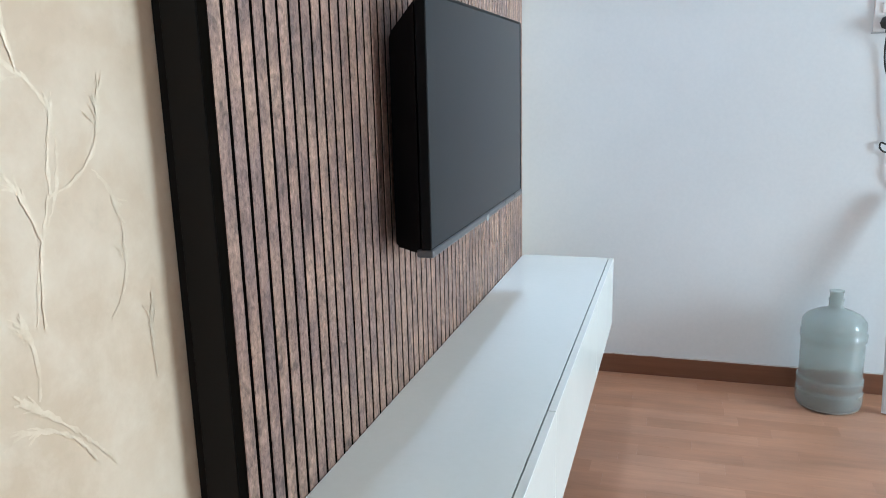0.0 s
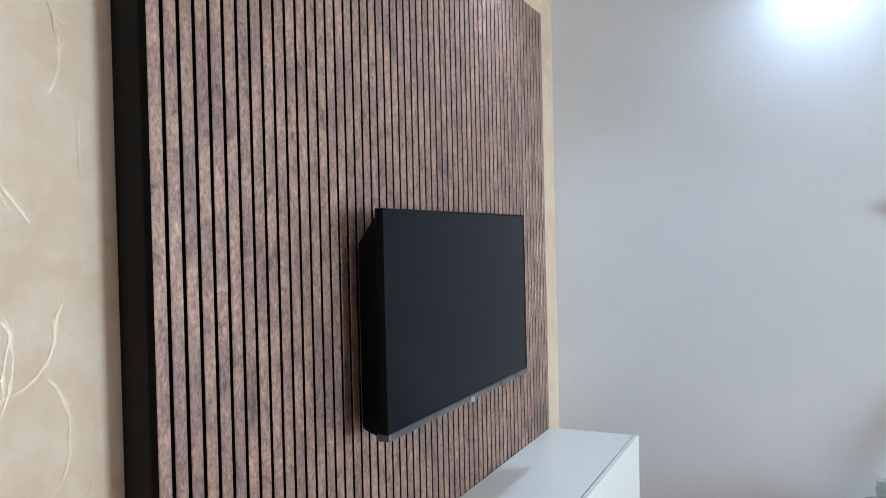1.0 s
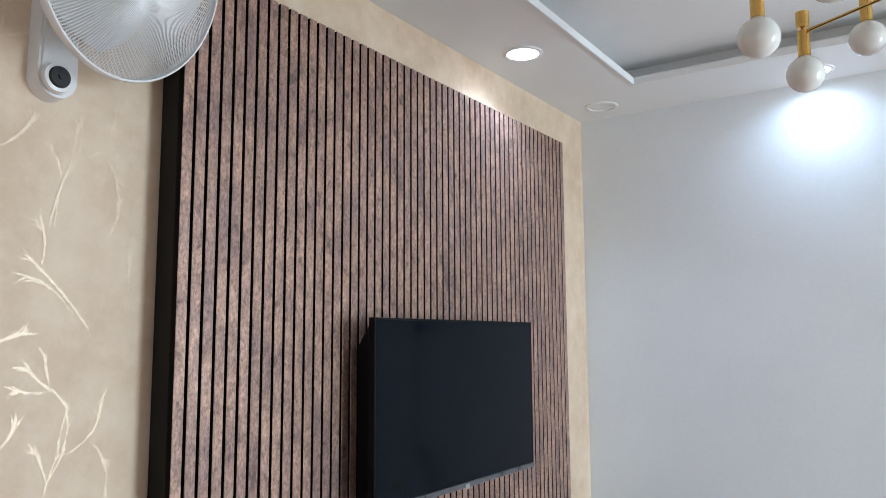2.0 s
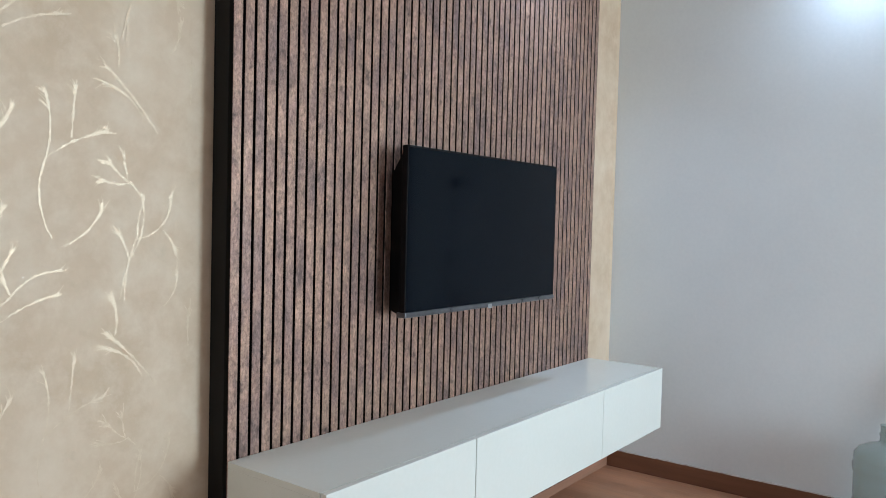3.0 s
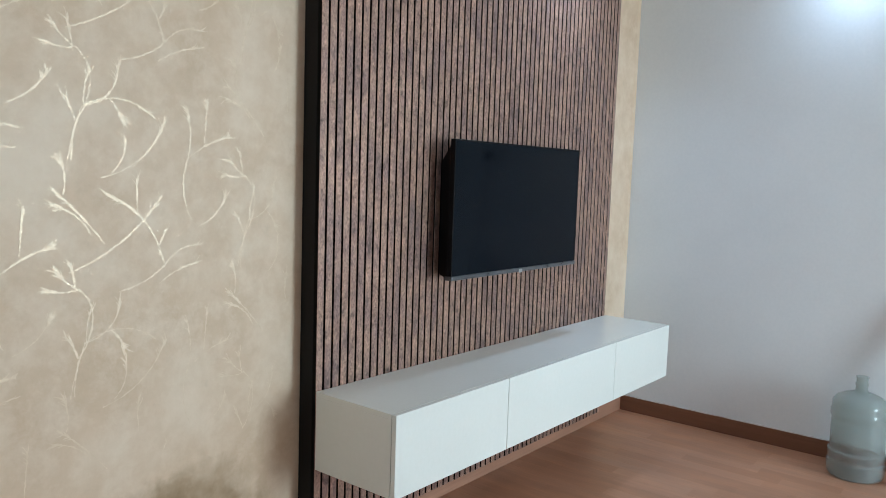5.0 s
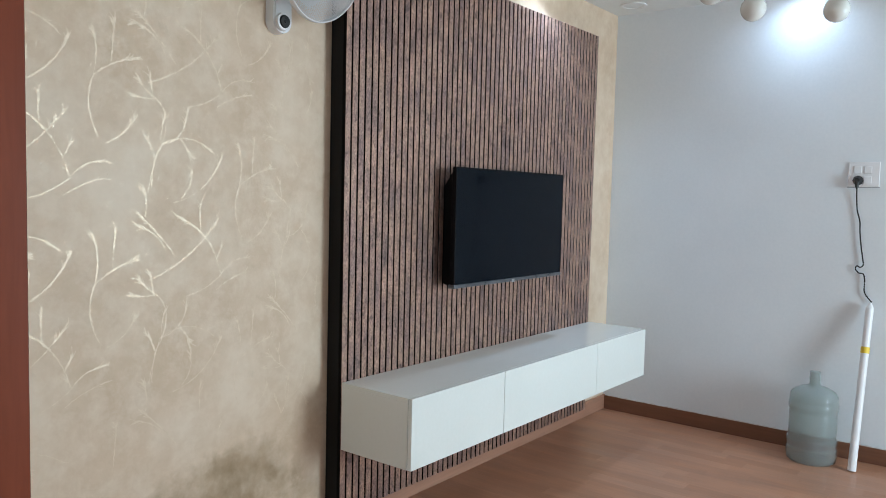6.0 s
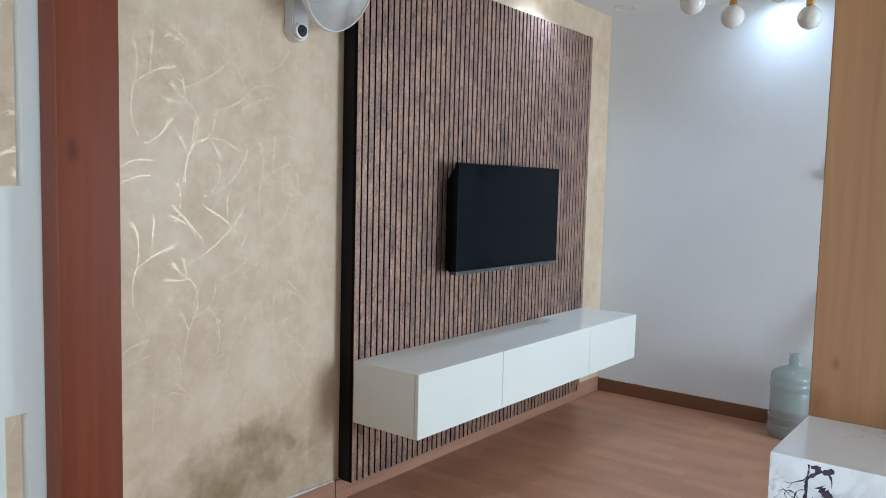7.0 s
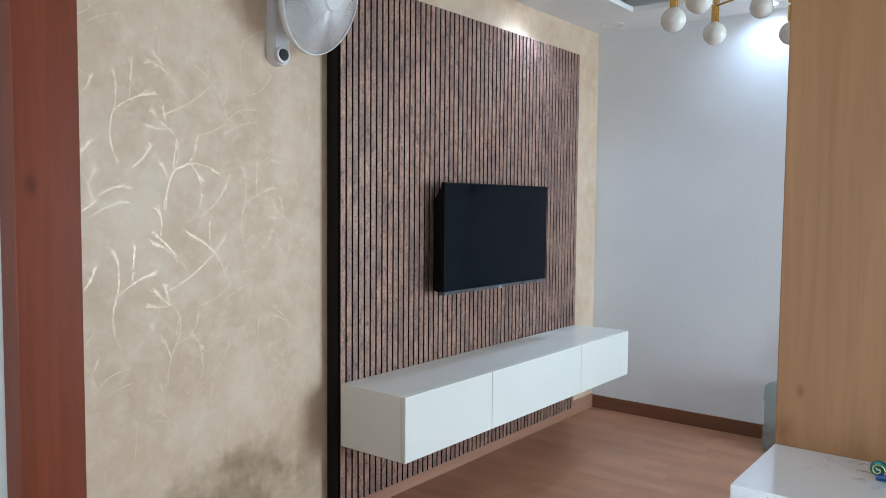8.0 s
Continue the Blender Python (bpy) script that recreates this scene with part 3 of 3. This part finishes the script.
for sx, sz in ((1.400, 1.648), (1.451, 1.648), (1.451, 1.589)):
    part("switch", boxed(sx - 0.019, sx + 0.019, YN - 0.015, YN - 0.0102, sz - 0.021, sz + 0.021, bevel=0.002), WHITE_PLASTIC, board)
part("socket", boxed(1.378, 1.424, YN - 0.012, YN - 0.0102, 1.566, 1.613, bevel=0.001), WHITE_PLASTIC, board)
settle(board)
cord = thing("power_cord", (1.415, YN - 0.02, 1.60), "black power cord with a three-pin plug in the socket", "cable")
bm = bmesh.new()
bmesh.ops.create_cone(bm, cap_ends=True, segments=8, radius1=0.028, radius2=0.014, depth=0.030, matrix=Matrix.Translation((1.403, YN - 0.028, 1.589)) @ Matrix.Rotation(radians(90), 4, "X"))
box(bm, 1.394, 1.412, YN - 0.045, YN - 0.024, 1.547, 1.587, bevel=0.004)
part("plug", bm, CABLE, cord)
way = [(1.413, 1.57), (1.414, 1.50), (1.420, 1.44), (1.436, 1.38), (1.440, 1.32), (1.450, 1.24), (1.462, 1.17), (1.466, 1.135), (1.452, 1.122), (1.434, 1.128), (1.430, 1.108), (1.446, 1.090), (1.470, 1.084), (1.478, 1.05), (1.482, 0.98), (1.52, 0.93)]


def smooth_path(pts, steps=6):
    """Points along a Catmull-Rom curve."""
    out = []
    for i in range(len(pts) - 1):
        p0, p1, p2, p3 = (Vector(pts[min(max(i + k, 0), len(pts) - 1)]) for k in (-1, 0, 1, 2))
        for s in range(steps):
            t = s / steps
            out.append(0.5 * (2 * p1 + (p2 - p0) * t + (2 * p0 - 5 * p1 + 4 * p2 - p3) * t * t + (3 * p1 - p0 - 3 * p2 + p3) * t ** 3))
    return out + [Vector(pts[-1])]


part("wire", tube(smooth_path([(x, YN - 0.012 if z < 1.5 else YN - 0.030, z) for x, z in [(u - 0.011, v - 0.019) for u, v in way]]), 0.0038), CABLE, cord, "", True)
settle(cord)
pole = thing("white_pole", (1.49, 2.49, 0), "white plastic pole with a yellow band, leaning on the wall", "pole")
a, b = Vector((1.495, 2.41, 0.0)), Vector((1.505, 2.60, 0.88))
part("shaft", rod(bmesh.new(), a + Vector((0, 0, 0.004)), b, 0.022, 0.020, 20), WHITE_PLASTIC, pole, "", True)
part("cap", rod(bmesh.new(), b, b + (b - a).normalized() * 0.03, 0.020, 0.006, 20), WHITE_PLASTIC, pole, "", True)
c = a.lerp(b, 0.72)
part("band", rod(bmesh.new(), c, c + (b - a).normalized() * 0.035, 0.0228, 0.0226, 20), YELLOW, pole, "yellow tape band", True)
settle(pole)

# ---- ceiling lamps ----


def downlight(x, y, lit, label):
    root = thing("downlight", (x, y, H), label, "ceiling lamp", "recessed ceiling lamps")
    part("trim_ring", lathe([(0.066, -0.001), (0.066, -0.006), (0.074, -0.007), (0.082, -0.004), (0.084, -0.0005), (0.066, -0.0005)], Matrix.Translation((x, y, H))), WHITE_PLASTIC, root, "", True)
    part("diffuser", lathe([(0, -0.002), (0.0655, -0.002), (0.0655, -0.0005), (0, -0.0005)], Matrix.Translation((x, y, H))), LED if lit else CEILING, root, "bright white diffuser" if lit else "", True)
    return settle(root)


downlight(0.115, 1.555, True, "lit round recessed ceiling lamp with white trim")
downlight(1.08, 2.465, True, "lit round recessed ceiling lamp with white trim")
downlight(0.107, 2.425, False, "unlit round white ceiling cover plate")

# ---- chandelier ----
HX, HY, HZ = 1.64, 0.925, 2.386
lamp = thing("chandelier", (HX, HY, TZ), "brass chandelier with unlit round white glass bulbs", "chandelier")
part("canopy", lathe([(0, 0), (0.06, 0), (0.058, -0.018), (0.02, -0.028), (0, -0.028)], Matrix.Translation((HX, HY, TZ))), BRASS, lamp, "", True)
part("stem", rod(bmesh.new(), (HX, HY, HZ), (HX, HY, TZ - 0.026), 0.008), BRASS, lamp, "", True)
part("hub", lathe([(0, -0.03), (0.02, -0.026), (0.032, -0.01), (0.032, 0.01), (0.02, 0.026), (0, 0.03)], Matrix.Translation((HX, HY, HZ))), BRASS, lamp, "", True)
bulb_profile = [(0, -0.052)] + [(0.052 * math.sin(radians(a)), -0.052 * math.cos(radians(a))) for a in range(15, 166, 15)] + [(0.013, 0.056), (0, 0.056)]
for angle, reach, drop in ((108, 0.484, 0), (148.5, 0.505, 0), (191, 0.495, 0), (230, 0.45, 0), (288, 0.484, 0), (328.5, 0.505, 0), (11, 0.495, 0), (50, 0.45, 0), (122, 0.53, 0.135), (302, 0.53, 0.135)):
    ex, ey = HX + reach * math.cos(radians(angle)), HY + reach * math.sin(radians(angle))
    z = HZ + drop
    arm = part("arm", rod(bmesh.new(), (HX, HY, HZ), (ex, ey, z), 0.0045, None, 10), BRASS, lamp, "", True)
    part("bulb_holder", lathe([(0, 0.012), (0.006, 0.012), (0.006, 0.004), (0.017, 0.002), (0.0175, -0.072), (0, -0.072)], Matrix.Translation((ex, ey, z)), 24), BRASS, lamp, "", True)
    part("holder_cap", lathe([(0, 0.014), (0.018, 0.014), (0.0185, 0.060), (0.006, 0.064), (0, 0.064)], Matrix.Translation((ex, ey, z)), 24), BRASS, lamp, "", True)
    part("bulb", lathe(bulb_profile, Matrix.Translation((ex, ey, z - 0.124)), 32), OPAL, lamp, "round white opal glass bulb", True)
settle(lamp)

# ---- wall fan ----
FC, FR = Vector((0.105, -0.210, 2.318)), 0.247
FACE = Vector((1.0, 0.22, -0.28)).normalized()
TURN_FAN = Matrix.Translation(FC) @ FACE.to_track_quat("Z", "Y").to_matrix().to_4x4()
fan = thing("wall_fan", (XW, -0.296, 2.02), "white wall fan with a round wire grille, at rest", "fan")
bm = bmesh.new()
outline = [(-0.280 + 0.046 * math.cos(radians(a)), 2.078 + 0.046 * math.sin(radians(a))) for a in range(180, 361, 12)] + [(-0.280 + 0.042 * math.cos(radians(a)), 2.40 + 0.042 * math.sin(radians(a))) for a in range(0, 181, 15)]
back = [bm.verts.new((XW + 0.0005, y, z)) for y, z in outline]
front = [bm.verts.new((XW + 0.048, -0.280 + (y + 0.280) * 0.94, 2.22 + (z - 2.22) * 0.985)) for y, z in outline]
for k in range(len(outline)):
    j = (k + 1) % len(outline)
    bm.faces.new((back[k], back[j], front[j], front[k]))
bm.faces.new(front)
bm.faces.new(back[::-1])
bmesh.ops.recalc_face_normals(bm, faces=bm.faces)
bmesh.ops.bevel(bm, geom=[e for e in bm.edges if all(v in front for v in e.verts)], offset=0.006, segments=2, affect="EDGES")
part("housing", bm, WHITE_PLASTIC, fan, "", True)
knob_at = Matrix.Translation((XW + 0.048, -0.288, 2.073)) @ Matrix.Rotation(radians(90), 4, "Y")
collar = part("knob_collar", lathe([(0.030, 0), (0.033, 0.004), (0.031, 0.014), (0.024, 0.016), (0.024, 0.006), (0, 0.006)], knob_at), WHITE_PLASTIC, fan, "", True)
part("knob", lathe([(0.0235, 0.0065), (0.0235, 0.018), (0.021, 0.022), (0.006, 0.022), (0.0055, 0.026), (0, 0.026)], knob_at), CABLE, fan, "dark round speed knob", True)
part("arm", rod(bmesh.new(), (XW + 0.04, -0.280, 2.32), FC - FACE * 0.15, 0.028, 0.024, 20), WHITE_PLASTIC, fan, "", True)
part("motor_housing", lathe([(0, -0.19), (0.05, -0.185), (0.075, -0.16), (0.08, -0.10), (0.07, -0.075), (0, -0.07)], TURN_FAN), WHITE_PLASTIC, fan, "", True)
part("rim", lathe([(FR - 0.003, -0.012), (FR + 0.001, -0.012), (FR + 0.004, -0.006), (FR + 0.004, 0.006), (FR + 0.001, 0.012), (FR - 0.003, 0.012), (FR - 0.003, -0.012)], TURN_FAN, 72), WHITE_PLASTIC, fan, "", True)


def grille(depth, wires):
    """Curved radial wires and two rings of a fan's guard."""
    bm = bmesh.new()
    for k in range(wires):
        a = 2 * math.pi * k / wires
        pts = []
        for s in range(7):
            r = 0.045 + (FR - 0.047) * s / 6
            pts.append((r, depth * (1 - (s / 6) ** 2.4)))
        for (r0, h0), (r1, h1) in zip(pts, pts[1:]):
            p0 = TURN_FAN @ Vector((r0 * math.cos(a), r0 * math.sin(a), h0))
            p1 = TURN_FAN @ Vector((r1 * math.cos(a), r1 * math.sin(a), h1))
            rod(bm, p0, p1, 0.0014, None, 4)
    return bm


part("front_grille", grille(0.062, 210), WHITE_PLASTIC, fan)
part("rear_grille", grille(-0.07, 110), WHITE_PLASTIC, fan)
part("hub_cap", lathe([(0.066, 0.052), (0.066, 0.064), (0.060, 0.071), (0, 0.074)], TURN_FAN), WHITE_PLASTIC, fan, "", True)
part("badge", boxed(-0.028, 0.028, -0.006, 0.006, 0.0735, 0.0755), GREY_PLASTIC, fan).matrix_basis = TURN_FAN
part("spindle", lathe([(0, -0.07), (0.03, -0.07), (0.034, 0.02), (0.02, 0.035), (0, 0.036)], TURN_FAN), WHITE_PLASTIC, fan, "", True)
for k in range(3):
    bm = bmesh.new()
    rows = []
    for s in range(9):
        r = 0.030 + 0.185 * s / 8
        half = 0.030 + 0.075 * math.sin(math.pi * min(1, s / 8 * 0.75 + 0.1))
        row = []
        for u in range(7):
            w = (u / 6 - 0.5) * 2
            ang = 2 * math.pi * k / 3 + w * half / max(r, 0.06)
            row.append(bm.verts.new(TURN_FAN @ Vector((r * math.cos(ang), r * math.sin(ang), w * 0.022 - 0.01))))
        rows.append(row)
    for ra, rb in zip(rows, rows[1:]):
        for u in range(6):
            bm.faces.new((ra[u], ra[u + 1], rb[u + 1], rb[u]))
    bmesh.ops.solidify(bm, geom=bm.faces[:], thickness=0.002)
    part("blade", bm, WHITE_PLASTIC, fan, "", True)
settle(fan)

# ---- passage: post, slotted board, partition and marble ledge ----
post = structure("door_frame_post", boxed(0.999, 1.058, -1.787, -1.674, 0, H, bevel=0.002), POST, "reddish-brown wooden door frame post", "door frame")

bm = bmesh.new()
BX0, BX1, SY0, SY1 = 0.969, 0.994, -1.851, -1.814
box(bm, BX0, BX1, SY1, -1.700, 0, H)
box(bm, BX0, BX1, -2.55, SY0, 0, H)
for z0, z1 in ((0, 0.12), (1.042, 1.438), (2.30, H)):
    box(bm, BX0, BX1, SY0, SY1, z0, z1)
slotted = tagged(part("slotted_board", bm, LAMINATE, None), "white board with tall narrow cut-out slots beside the post", "partition", kind="structure")

partition = structure("partition_wall", boxed(2.101, XE, -1.123, -0.98, 0, H, bevel=0.002), OAK, "light brown wood laminate partition above a marble ledge", "partition")
ledge = thing("marble_ledge", (2.102, -1.23, 0), "white marble bar ledge with dark purple-grey veins", "counter")
part("ledge_top", boxed(2.102, XK, -1.324, -1.1235, 1.094, 1.1118), MARBLE_TOP, ledge)
part("front_slab", boxed(2.102, XK, -1.341, -1.324, 0, 1.112, bevel=0.0008), MARBLE, ledge)
part("end_slab", boxed(2.104, 2.122, -1.3205, -1.1235, 0, 1.0935, bevel=0.001), MARBLE, ledge)


def veins(seed, place, flat, runs):
    """Branching dark veins in a marble face; place turns (across, up) into the world, a hair proud of the slab."""
    rng = random.Random(seed)
    verts, faces = [], []

    def run(u, v, heading, length, wide, level):
        steps, a, wander, start = max(8, int(length / 0.0025)), heading, 0.0, len(verts)
        for k in range(steps + 1):
            t = k / steps
            w = wide * (1 - 0.75 * t) * rng.uniform(0.3, 1.4) / 2
            ny, nz = -math.sin(radians(a)) * w, math.cos(radians(a)) * w
            lift = flat + 0.00005 * (level + seed % 3) + 0.00001 * rng.random()
            verts.extend((place(u + ny, v + nz, lift), place(u - ny, v - nz, lift)))
            if k:
                b = start + 2 * (k - 1)
                faces.append((b, b + 1, b + 3, b + 2))
            if level < 2 and 0.1 < t < 0.9 and rng.random() < 0.11:
                branches.append((u, v, a + rng.choice((-1, 1)) * rng.uniform(25, 75), length * rng.uniform(0.2, 0.5), w * 1.1, level + 1))
            wander = 0.7 * wander + rng.uniform(-13, 13)
            a += wander
            u, v = u + math.cos(radians(a)) * length / steps, v + math.sin(radians(a)) * length / steps
            if not (0.004 < v < 1.106 and u > 2.106):
                break

    branches = [(*r, 0) for r in runs]
    while branches:
        run(*branches.pop(0))
    data = bpy.data.meshes.new("veins")
    data.from_pydata(verts, [], faces)
    data.materials.append(VEIN)
    ob = new("veins", data)
    ob.parent = ledge
    return tagged(ob, "dark purple-black veins of the marble", kind="stuff")


veins(5, lambda u, v, d: (u, -1.341 - d, v), 0.0003, ((2.156, 1.106, -70, 0.08, 0.008), (2.162, 1.106, -82, 0.10, 0.006), (2.150, 1.106, -100, 0.05, 0.0025), (2.164, 1.080, -60, 0.13, 0.012), (2.170, 1.076, -72, 0.15, 0.009), (2.176, 1.070, -48, 0.06, 0.006), (2.158, 1.062, 208, 0.09, 0.005), (2.182, 1.050, 40, 0.03, 0.003), (2.19, 1.040, -30, 0.04, 0.004), (2.150, 1.045, 160, 0.05, 0.003), (2.168, 1.050, -75, 0.16, 0.010), (2.55, 0.95, -50, 0.45, 0.014), (2.9, 0.8, 160, 0.4, 0.012)))
settle(ledge)

# ---- figurine on the ledge ----
figure = thing("scroll_figurine", (2.265, -1.203, 1.112), "teal and blue glazed scroll figurine with gold lines", "figurine")


def scroll(cx, cz, r0, turns, start, count=40):
    pts = []
    for k in range(count + 1):
        t = k / count
        r, a = r0 * (1 - 0.82 * t), radians(start) + turns * 2 * math.pi * t
        pts.append((cx + r * math.cos(a), -1.203, cz + r * math.sin(a)))
    return pts


part("scroll", tube(scroll(2.252, 1.1275, 0.0108, 1.5, -70), lambda t: 0.0046 * (1 - 0.45 * t), 10), TEAL, figure, "", True)
part("gold_line", tube([(x, y - 0.0042, z) for x, y, z in scroll(2.252, 1.1275, 0.0098, 1.35, -60)], 0.0008, 6), GOLD, figure, "", True)
part("body", tube([(2.250 + 0.085 * t, -1.203, 1.1178 + 0.012 * t) for t in [k / 12 for k in range(13)]], lambda t: 0.0055 + 0.007 * t, 14), BLUE, figure, "", True)
part("neck", tube([(2.272 + 0.006 * math.sin(3 * t), -1.201, 1.130 + 0.085 * t) for t in [k / 10 for k in range(11)]], lambda t: 0.010 - 0.006 * t, 12), TEAL, figure, "", True)
settle(figure)

# ---- slats, one by one ----
slat_mesh = mesh_of("slat", boxed(-0.0185, 0.0, 0, 0.0298, PB, PT, bevel=0.0013), SLAT)
slat_mesh.materials.append(GROOVE)
for face in slat_mesh.polygons:
    face.material_index = 0 if face.normal.x > 0.3 or abs(face.normal.z) > 0.9 else 1
for k in range(56):
    ob = new("slat", slat_mesh)
    ob.parent, ob.location = panel, (0, k * 0.039, 0)
for child in panel.children:
    child.matrix_parent_inverse = Matrix.Translation(panel.location).inverted()

# ---- floor strips ----
floor = structure("floor", boxed(XW, XE, YS, YN, -0.12, -0.0075), SKIRT_X_SHADED, "brown wood-look laminate floor", "floor")
rng = random.Random(3)
verts, faces = [], []
pitch, first, count = 0.0862, 1.797, 0
row = math.floor((YS - first) / pitch)
shared = {}
while first + row * pitch < YN:
    y0, y1 = max(first + row * pitch, YS), min(first + (row + 1) * pitch, YN)
    x = XW - rng.uniform(0, 0.45)
    while x < XE:
        length = rng.choice((0.38, 0.48, 0.58))
        x0, x1 = max(x, XW), min(x + length, XE)
        x += length
        if x1 - x0 < 0.01:
            continue
        g = 0.0001
        if y0 > -0.75 and x0 < 2.6 and count < 300:
            key = (round(x1 - x0, 3), round(y1 - y0, 3))
            if key not in shared:
                shared[key] = mesh_of("plank", boxed(g, key[0] - g, g, key[1] - g, -0.007, 0.0, bevel=0.0002), FLOOR_PIECE)
            ob = new("plank", shared[key])
            ob.parent, ob.location = floor, (x0, y0, 0)
            count += 1
        else:
            n = len(verts)
            verts += [(px, py, pz) for pz in (-0.007, 0.0) for px, py in ((x0 + g, y0 + g), (x1 - g, y0 + g), (x1 - g, y1 - g), (x0 + g, y1 - g))]
            faces += [(n + 4, n + 5, n + 6, n + 7), (n, n + 1, n + 5, n + 4), (n + 1, n + 2, n + 6, n + 5), (n + 2, n + 3, n + 7, n + 6), (n + 3, n, n + 4, n + 7)]
    row += 1
data = bpy.data.meshes.new("planks")
data.from_pydata(verts, [], faces)
data.materials.append(FLOOR_REST)
rest = new("planks", data)
rest.parent = floor
tagged(rest, kind="stuff")
